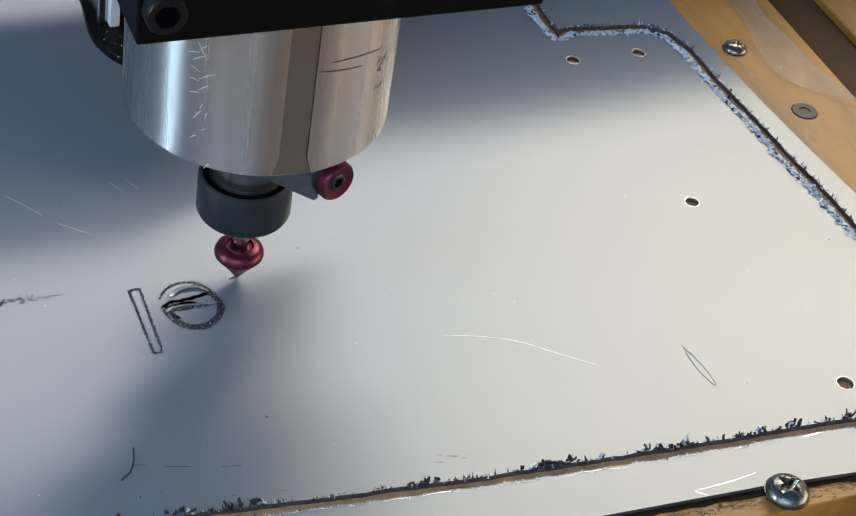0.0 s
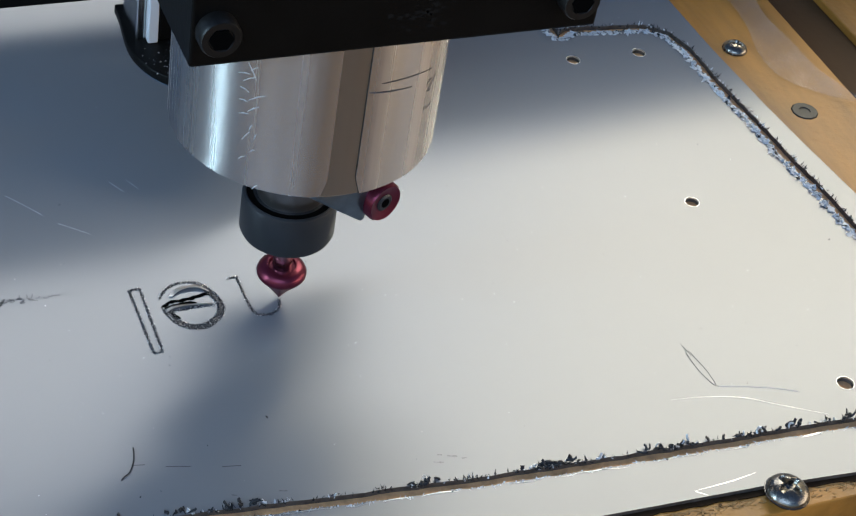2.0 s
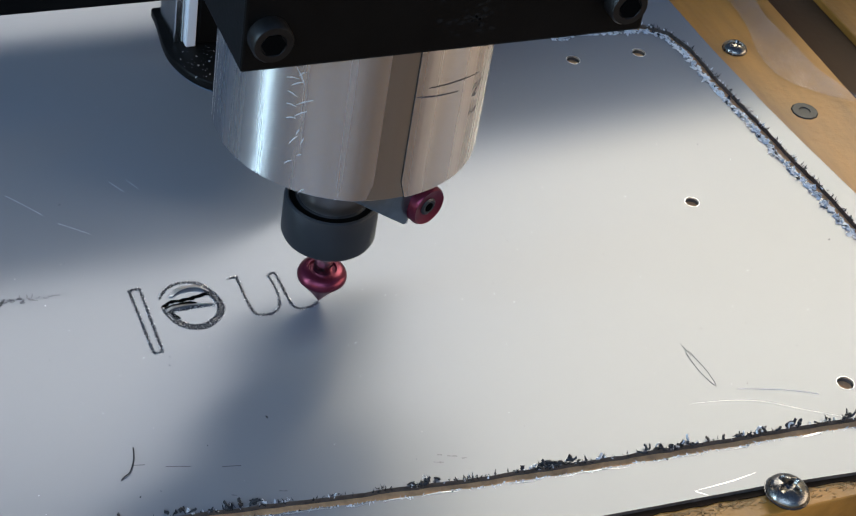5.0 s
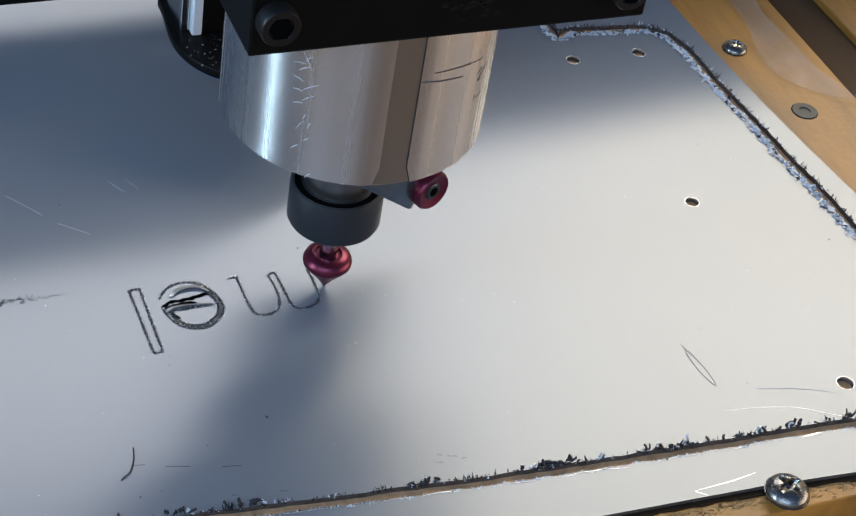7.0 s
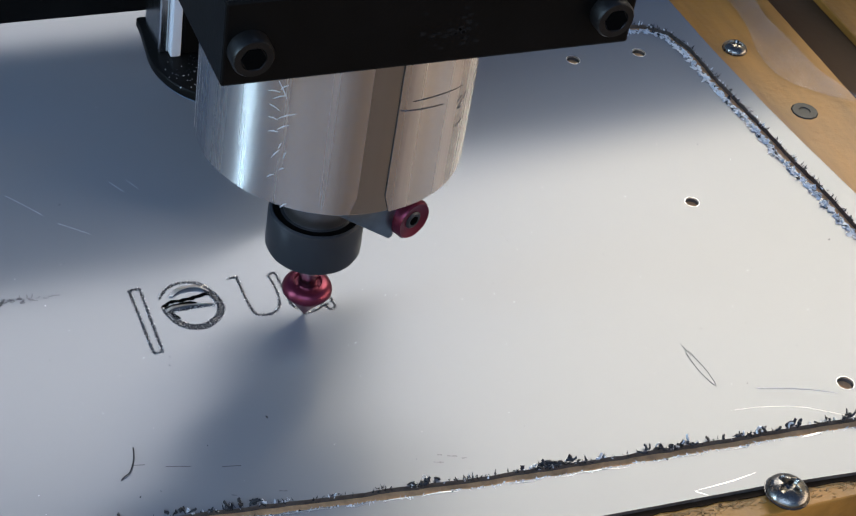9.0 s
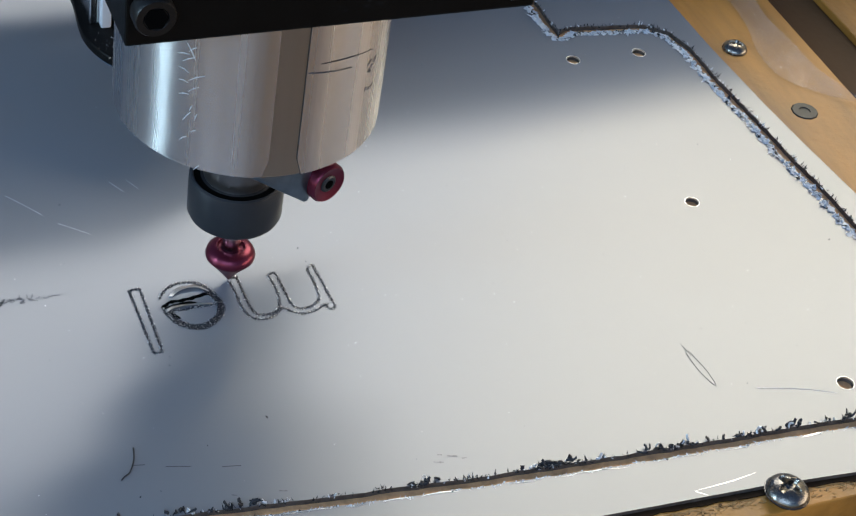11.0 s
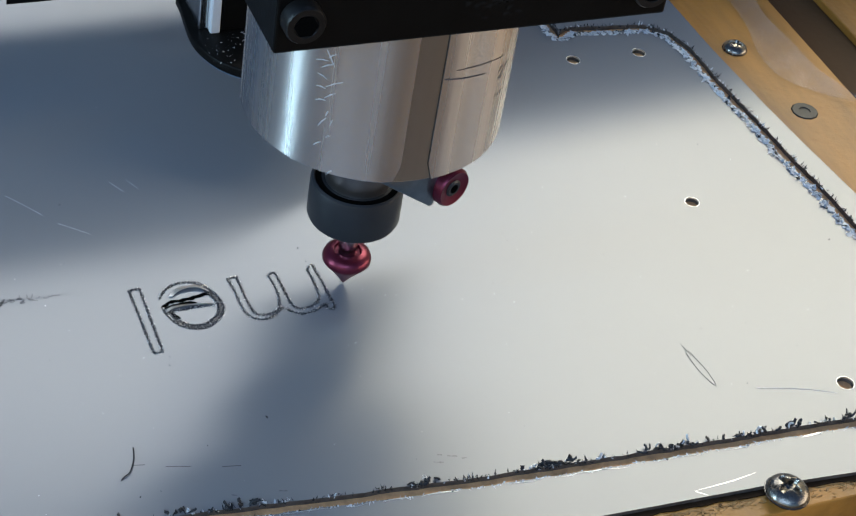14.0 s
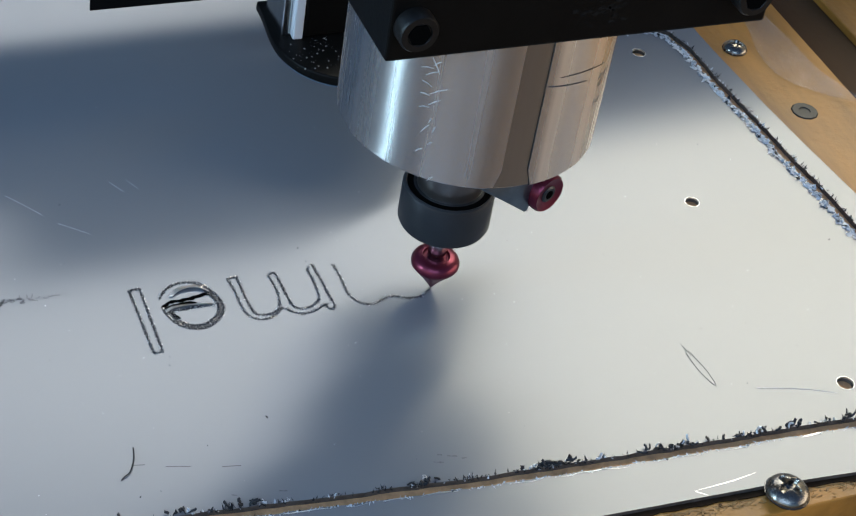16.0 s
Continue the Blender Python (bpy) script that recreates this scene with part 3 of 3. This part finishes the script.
def letters():
    one = letter("narrow engraved outline letter with torn silver edges")
    stroke_along(one, [(-103.4, 6.0), (-99.9, 6.5), (-100.2, -23.7), (-103.1, -24.0), (-103.4, 6.0)], 1.3, 5)
    three = letter("short engraved start of the wide outline letter")
    stroke_along(three, [(-70.3, 4.8), (-67.1, 4.9)], 1.2, 9)
    two = letter("round engraved letter cut through, with bent-up slivers")
    outer = smooth_line([(-94.8, 0.2), (-92.6, 3.2), (-88.5, 5.8), (-83.5, 5.9), (-79.7, 4.2), (-77.3, -0.2), (-75.8, -4.2), (-75.8, -8.7), (-77.7, -12.3), (-80.8, -15.0), (-84.3, -16.3), (-88.6, -15.6), (-92.3, -12.6), (-94.2, -8.4), (-95.0, -4.5)], 1.2)
    stroke_along(two, outer, 1.25, 6)
    stroke_along(two, offset_line(outer, -1.5)[14:], 1.3, 7)
    part("torn_band", ribbon(offset_line(outer, -.8)[12:], .8, .02, .22, 3), GRIT, two, "torn grey band")
    stroke_along(two, smooth_line([(-93.0, -6.4), (-87.9, -6.5), (-83.3, -6.2), (-78.4, -6.5)], 1.2), 1.3, 8)
    part("cut_gap", ribbon(smooth_line([(-94.8, -4.3), (-92.2, -2.3), (-86.7, -2.1), (-82.5, -1.3), (-78.2, -0.5)], 1), .75, .06, .3, 4), HOLE, two, "black ribbon for the shade in an open cut")
    part("cut_gap", ribbon(smooth_line([(-93.9, -5.4), (-91.3, -4.0), (-87.2, -3.7), (-83.6, -4.5)], 1), .7, .06, .25, 5), HOLE, two, "black ribbon for the shade in an open cut")
    part("cut_gap", ribbon(smooth_line([(-92.8, -6.7), (-92.0, -8.8), (-90.7, -10.4)], 1), .6, .06, .2, 6), HOLE, two, "black ribbon for the shade in an open cut")
    bent_flap(smooth_line([(-91.6, 0.4), (-89.6, 2.9), (-85.7, 4.1), (-81.3, 3.4), (-78.0, 0.3)], 1),
              smooth_line([(-90.5, 0.0), (-88.6, 1.4), (-85.6, 2.3), (-81.7, 2.0), (-78.6, -0.0)], 1), "bent_sliver", two, 0.7)
    bent_flap(smooth_line([(-94.1, -5.7), (-92.1, -4.5), (-87.2, -4.4), (-82.2, -5.1), (-78.6, -5.7)], 1),
              smooth_line([(-93.8, -6.7), (-91.9, -5.7), (-87.3, -5.6), (-82.3, -6.0), (-78.6, -6.4)], 1), "bent_sliver", two, 0.5)


def tool_line(t):
    """where the cutter's tip is at a time"""
    i = max(k for k in range(len(TOOL)) if TOOL[k][0] <= t or k == 0)
    i = min(i, len(TOOL) - 2)
    u = (t - TOOL[i][0]) / (TOOL[i + 1][0] - TOOL[i][0])
    p0, p1, p2, p3 = TOOL[max(i - 1, 0)], TOOL[i], TOOL[i + 1], TOOL[min(i + 2, len(TOOL) - 1)]
    m1 = [(p2[k] - p0[k]) / (p2[0] - p0[0]) * (p2[0] - p1[0]) for k in (1, 2)]
    m2 = [(p3[k] - p1[k]) / (p3[0] - p1[0]) * (p2[0] - p1[0]) for k in (1, 2)]
    h = (2 * u ** 3 - 3 * u * u + 1, u ** 3 - 2 * u * u + u, -2 * u ** 3 + 3 * u * u, u ** 3 - u * u)
    return tuple(h[0] * p1[k + 1] + h[1] * m1[k] + h[2] * p2[k + 1] + h[3] * m2[k] for k in (0, 1))


def growing_letter(label, t0, t1, seed):
    """an engraved line that is torn up out of the sheet as the cutter passes"""
    ob, made, rng = letter(label), [], random.Random(seed)
    t, last = t0, tool_line(t0)
    while t < t1:
        t += 0.01
        p = tool_line(t)
        d = math.hypot(p[0] - last[0], p[1] - last[1])
        if d >= 1.35:
            piece = new("engraved_stroke", rng.choice(CLUSTERS))
            piece.parent = ob
            made.append((piece, t - 0.02, (p[0] + last[0]) / 2, (p[1] + last[1]) / 2, math.degrees(math.atan2(p[1] - last[1], p[0] - last[0])) + rng.choice((0, 180))))
            last = p
    return made


# ---- marks on the sheet ----
SCRATCHES = ([(41.4, -120.5), (48.5, -120.2), (56.4, -119.7), (64.7, -118.6)],
             [(41.4, -120.5), (43.3, -122.0), (45.0, -123.2)])


def sheet_marks():
    hair = thread("swarf_thread", smooth_line([(-119.5, -61.6), (-120.6, -66.6), (-122.9, -71.1), (-124.5, -72.0), (-126.0, -73.2)], 1), .22, 0, DARKBURR, lift=(.5,))
    tagged(hair, "curled dark metal thread lying on the sheet", "swarf")
    for line in ([(-112.1, -71.0), (-108.5, -71.8), (-104.9, -72.8)], [(-96.0, -75.1), (-93.1, -75.6), (-90.4, -76.1)], [(-121.8, -68.1), (-117.9, -68.8)]):
        tagged(part("pencil_dash", ribbon(line, .14, .02), INK), "thin dark layout dash on the sheet", "mark", group="layout dashes")
    loop = thread("swarf_loop", smooth_line([(68.6, -62.5), (68.1, -66.4), (68.7, -74.5), (70.8, -81.0), (71.1, -73.8), (70.0, -66.9), (69.6, -63.8), (67.6, -65.4), (69.3, -66.1), (68.4, -60.6)], 1), .07, 0, INK)
    tagged(loop, "fine looped metal thread lying on the sheet", "swarf")
    rng = random.Random(8)
    smear = new("smudge_mark")
    tagged(smear, "grey scuffed smudge on the sheet", "mark")
    for _ in range(26):
        x = rng.uniform(-146, -126)
        y = 9.4 + (x + 136) * .02 + rng.uniform(-1.5, 1.4)
        a = rng.uniform(-1, 1)
        part("scuff", ribbon([(x, y), (x + .7 * math.cos(a), y + .7 * math.sin(a)), (x + 1.7 * math.cos(a + .4), y + 1.7 * math.sin(a + .4))], rng.uniform(.14, .34), .02), SCUFF, smear)
    for pts in ([(-96.5, -86.5), (-95.0, -87.0)], [(-82.6, -88.4), (-80.1, -89.0)], [(-33.3, -89.2), (-30.3, -90.0)], [(-28.2, -87.8), (-25.2, -88.7)], [(-24.2, -89.9), (-22.6, -89.9)], [(-31.1, -86.6), (-29.7, -87.0)]):
        tagged(part("scuff_mark", ribbon(resample(pts, .5), .25, .02, .1), SCUFF), "short grey scuff on the sheet", "mark", group="scuffs")
    verts, faces = [], []
    for x, y, r in [(-76.8, -59.1, .7), (-99.7, -30.3, .5), (-98.6, -26.8, .3), (-97.9, -66.0, .3), (-115.5, 53.5, .5), (128.4, 39.6, .4), (150.5, -22.6, .5), (-42.6, 14.6, .35), (-122.3, -80.8, .4)]:
        shard(verts, faces, (x, y, 0), r, .3, rng)
    n_dark = len(faces) // 6
    for _ in range(150):
        shard(verts, faces, (rng.uniform(-150, 145), rng.uniform(-88, 130), 0), rng.uniform(.1, .26), rng.uniform(.08, .3), rng)
    crumbs = new("metal_crumbs", shards_mesh("metal_crumbs", verts, faces, (BURR, DARKBURR), lambda k: 1 if k < n_dark or k % 3 == 0 else 0))
    tagged(crumbs, "scattered tiny metal crumbs on the sheet", "swarf", kind="stuff")
    # bright wrinkles and long scratches
    for pts in SCRATCHES:
        tagged(part("scratch", ribbon_ridge(smooth_line(pts, 1.2), .15, .02), GLINT, smooth=True), "bright raised scratch in the sheet", "scratch", group="scratches")
    # long faint scratches
    for x, y, a, l in ((-132, 62, -52, 16), (-118, 44, -40, 12), (-96, 62, -60, 7), (-90, 62, -62, 6)):
        r = radians(a)
        tagged(part("scratch", ribbon([(x, y), (x + l * .5 * math.cos(r), y + l * .5 * math.sin(r) + .2), (x + l * math.cos(r), y + l * math.sin(r))], .07, .015), BURR), "fine bright scratch in the sheet", "scratch", group="scratches")


def hole_rims(parent):
    for x, y, r in HOLES:
        bm = lathe([(r - .05, -.6), (r + .02, .02), (r + .1, .04), (r + .2, .03), (r + .28, -.02)], 32, pose(x * MM, y * MM, 0))
        caps = [f for f in bm.faces if len(f.verts) > 4]
        bmesh.ops.delete(bm, geom=caps, context="FACES")
        part("hole_rim", bm, GLINT, parent, "raised bright burr round a drilled hole", smooth=True)
        part("hole_floor", lathe([(r - .1, -2.03), (r - .1, -2.0)], 24, pose(x * MM, y * MM, 0)), CORE, parent)


# ---- marks on the spindle housing ----
def on_body(line, half, mat, parent, name):
    """a thin mark on the round housing; line of (degrees, height in millimetres)"""
    flat = [(radians(a - 2.4) * 40.46, z * 0.963) for a, z in line]
    bm = bmesh.new()
    l, r = offset_line(flat, half), offset_line(flat, -half)
    prev = None
    for i, (p, q) in enumerate(zip(l, r)):
        thin = .35 if i in (0, len(l) - 1) else 1
        c = ((p[0] + q[0]) / 2, (p[1] + q[1]) / 2)
        cur = []
        for v in (p, q):
            u, z = c[0] + (v[0] - c[0]) * thin, c[1] + (v[1] - c[1]) * thin
            cur.append(bm.verts.new((40.47 * MM * math.cos(u / 40.46), 40.47 * MM * math.sin(u / 40.46), z * MM)))
        if prev:
            bm.faces.new((prev[0], cur[0], cur[1], prev[1]))
        prev = cur
    part(name, bm, mat, parent)


def housing_marks(s):
    body = [o for o in s.children if o.name.startswith("body")][0]
    on_body(smooth_line([(-78.8, 118.5), (-70.4, 118.1), (-60.3, 117.2), (-49, 115.7)], 2), .2, INK, body, "ink_line")
    on_body(smooth_line([(-83.7, 116), (-76.6, 115.2), (-69.2, 114.4)], 2), .26, SCUFF, body, "ink_line")
    on_body(smooth_line([(-80, 115.7), (-74, 115.0), (-62, 113.5)], 2), .18, INK, body, "ink_line")
    rng = random.Random(21)
    for a, z in ((-52, 110.4), (-50.5, 110.9), (-49, 109.5), (-47.6, 110.6), (-51.2, 108.2), (-49.6, 107.2), (-46.5, 111.5), (-51.4, 100.8), (-49, 100.5), (-46.8, 101.4)):
        on_body([(a, z), (a + rng.uniform(.5, 1.5), z + rng.uniform(-.6, 1)), (a + rng.uniform(1.4, 2.8), z + rng.uniform(-.3, 1.6))], .42, SCUFF, body, "smudge")
    for (a, z), (b, y) in zip(
            [(-137.1, 117.4), (-131.9, 119.4), (-134.7, 115.3), (-135.9, 108.6), (-131.7, 109.3), (-135.5, 103.6), (-131.7, 105.3), (-129.3, 101.0), (-133.0, 94.8), (-134.1, 87.2), (-129.2, 91.3), (-126.9, 77.9), (-133, 122), (-136, 113), (-128, 96)],
            [(-131.9, 118.4), (-128.9, 121.5), (-129.4, 117.9), (-131.7, 108.6), (-125.0, 112.6), (-131.0, 104.6), (-126.9, 108.2), (-130.3, 99.0), (-129.8, 98.5), (-131.0, 89.2), (-127.1, 92.5), (-124.6, 79.9), (-129, 117), (-131.5, 112), (-127, 98.5)]):
        on_body([(a, z), ((a + b) / 2, (z + y) / 2 + .3), (b, y)], .16, CHALK, body, "scratch")


def plug(x, y):
    p = part("sunk_bolt", lathe([(5.6, -4), (5.6, -1.95), (5.2, -1.6), (2.4, -1.55), (2.2, -2.0)], 12), BOLT, smooth=False)
    tagged(p, "dull dark bolt head sunk in the plywood", "bolt")
    p.location = (x * MM, y * MM, 0)


def film_strip():
    """clear plastic film lying folded over the board"""
    bm = bmesh.new()
    a = smooth_line([(193.3, 154.9), (193.3, 122.2), (187.0, 94.2), (187.8, 72.9), (202.9, 59.7), (222.6, 43.4)], 4)
    b = smooth_line([(204.8, 154.9), (202.4, 129.3), (201.4, 104.1), (203.6, 75.6), (209.6, 53.4), (226.4, 37.1)], 4)
    n = min(len(a), len(b))
    prev = None
    for i in range(n):
        p, q = a[i * (len(a) - 1) // (n - 1)], b[i * (len(b) - 1) // (n - 1)]
        cur = []
        for k in range(6):
            u = k / 5
            cur.append(bm.verts.new(((p[0] + (q[0] - p[0]) * u) * MM, (p[1] + (q[1] - p[1]) * u) * MM, (-1.2 + 3.4 * u * u + .5 * math.sin(i * .7 + 4 * u)) * MM)))
        if prev:
            for k in range(5):
                bm.faces.new((prev[k], prev[k + 1], cur[k + 1], cur[k]))
        prev = cur
    ob = part("plastic_film", bm, FILM, smooth=True)
    tagged(ob, "clear wrinkled plastic film strip over the plywood", "plastic film")


room()
sheet()
boards()
PANEL = bpy.data.objects["aluminium_sheet"]
OFFCUT = bpy.data.objects["sheet_offcut"]
groove_burrs(PANEL)
part("cut_floor", ribbon(LINE, HALF + .3, -2.0), CORE, bpy.data.objects["spoilboard"], "scored brown wood under the cut")
hole_rims(PANEL)
splinters(bpy.data.objects["spoilboard"])
swarf_curls(PANEL)
lips(OFFCUT)
SPINDLE = spindle()
housing_marks(SPINDLE)
GANTRY = gantry()
wood_screw(70.3, -128.5, -0.2, 7.0, 20)
wood_screw(178.3, 98.7, -2.05, 5.2, 55)
plug(185.7, 53.1)
film_strip()
sheet_marks()
letters()

# ---- what moves ----
# the spindle tip along the wide letter: seconds and millimetres
INNER_PASS = [(0, -67.3, 4.4), (0.25, -67.3, 2.8), (0.5, -67.3, 1.1), (0.75, -67.3, -3.9), (1, -67.2, -8.8), (1.25, -66.2, -13.8), (1.5, -61.4, -14.8), (1.75, -57.8, -12.1), (2, -56.6, -7.7), (2.25, -56.2, -2.7), (2.5, -56.6, 2.3), (2.75, -56.9, 3.9), (3, -55.6, 4.1), (3.25, -53.9, 4.1), (3.5, -54, 2.6), (3.75, -53.9, -2.3), (4, -53.7, -7.2), (4.2, -53.6, -11.2)]
# over the middle strokes
TOP_PASS = [(4.35, -52.9, -13.3), (4.5, -51.2, -14.6), (4.65, -48.9, -14.8), (4.8, -46.8, -14.1), (4.95, -44.8, -12.9), (5.1, -43.6, -11), (5.25, -43.1, -8.9), (5.4, -42.9, -6.6), (5.55, -42.8, -4.3), (5.7, -42.7, -2.1), (5.85, -42.8, 0.2), (6, -42.9, 2.5), (6.15, -42.3, 4.5), (6.3, -39.4, 5.5), (6.5, -40.4, 4), (6.75, -40.1, -0.8), (7, -40, -5.7), (7.25, -39.9, -10.8)]
# back along the underside
RETURN_PASS = [(7.5, -39.6, -15.9), (7.75, -40.1, -16.9), (8, -41.7, -17.1), (8.25, -42.4, -16.1), (8.5, -42.3, -14.2), (8.75, -46, -16.2), (9, -51, -17.2), (9.2, -54.7, -15.1), (9.35, -56.5, -12.6), (9.51, -58.9, -14.5), (9.66, -61.4, -16.3), (9.82, -64.4, -16.8), (9.97, -67.2, -15.7), (10.12, -69.1, -13.4), (10.28, -69.8, -10.4), (10.43, -69.9, -7.3), (10.59, -69.8, -4.2), (10.74, -69.9, -1.1), (10.9, -70.2, 1.9), (11.05, -70.4, 5)]
# lifted clear, across and down: the fourth number is the height
LIFTED = [(11.1, -70.4, 5, 0.3), (11.3, -70.3, 5, 2.1), (11.5, -69.9, 5, 4.3), (11.7, -69.6, 5, 6.5), (11.78, -69, 5, 7.2), (11.9, -64, 4.7, 7.3), (12, -58.2, 4.5, 7.3), (12.1, -52.4, 4.4, 7.3), (12.3, -40.2, 4.1, 7.3), (12.42, -35.3, 3.9, 7.3), (12.5, -34.5, 3.8, 7.3), (12.62, -34.5, 3.8, 7.2), (12.7, -34.6, 3.8, 6.7), (12.9, -34.6, 3.8, 4.6), (13, -34.6, 3.8, 3.7), (13.3, -34.2, 3.8, 1.8)]
# the next letter
NEXT_LETTER = [(13.5, -33.6, 3.8), (13.75, -33.2, -0.9), (14, -33.2, -5.6), (14.25, -33.4, -10.9), (14.5, -31.5, -15.5), (14.75, -26.8, -18), (15, -21.9, -16), (15.25, -18.4, -15.7), (15.5, -14.2, -17.9), (15.75, -8.7, -17.5), (16, -4.8, -14.4)]
TOOL = INNER_PASS + TOP_PASS + RETURN_PASS + LIFTED + NEXT_LETTER
STRAND = tagged(thread("swarf_strand", smooth_line([(-13, 4.2), (-3, 1.6), (5.5, -1.2), (13, -4.6)], 1), .07, 0, FAINT), "fine straight metal strand lying on the sheet", "swarf")
BRIGHT = tagged(part("swarf_strand", ribbon_ridge(smooth_line([(-21, 15.7), (-10, 12.8), (2.5, 7.5), (12.2, .1), (25.6, -9.9)], 1), .15, .05), GLINT, smooth=True), "fine white metal strand drifting over the sheet", "swarf")
GROWN = growing_letter("wide engraved outline letter being cut, torn silver edges", 0.02, 11.08, 31) + growing_letter("engraved line freshly started by the cutter", 13.5, 16.0, 32)


def motions():
    walk(SPINDLE, [(r[0], pose(r[1] * MM, r[2] * MM, (r[3] if len(r) > 3 else 0) * MM)) for r in TOOL])
    walk(GANTRY, [(r[0], pose(0, r[2] * MM, 0)) for r in TOOL])
    walk(STRAND, [(0, pose(0.0826, -0.0863, -0.0016)), (1.1, pose(0.0826, -0.0863, -0.0016)), (1.5, pose(0.0836, -0.0855, 0)), (4.2, pose(0.0861, -0.0869, 0)), (6.3, pose(0.0970, -0.0893, 0)), (16, pose(0.0970, -0.0893, 0))])
    walk(BRIGHT, [(0, pose(0.011, -0.053, 0)), (0.7, pose(0.011, -0.053, 0)), (1.6, pose(0.075, -0.0955, 0, 0, 0, 8)), (4.2, pose(0.077, -0.096, 0, 0, 0, 8)), (6.3, pose(0.0895, -0.104, 0, 0, 0, 9)), (9.2, pose(0.094, -0.1045, 0, 0, 0, 9)), (11.3, pose(0.125, -0.106, -0.001, 0, 0, 9)), (16, pose(0.125, -0.106, -0.001, 0, 0, 9))])
    for piece, t, x, y, a in GROWN:
        low, up = pose(x * MM, y * MM, -0.0012, 0, 0, a), pose(x * MM, y * MM, 0, 0, 0, a)
        walk(piece, [(0, low), (max(0.05, t - 0.1), low), (t, up), (16, up)] if t < 15.95 else [(0, low), (t - 0.1, low), (16, up)])


motions()
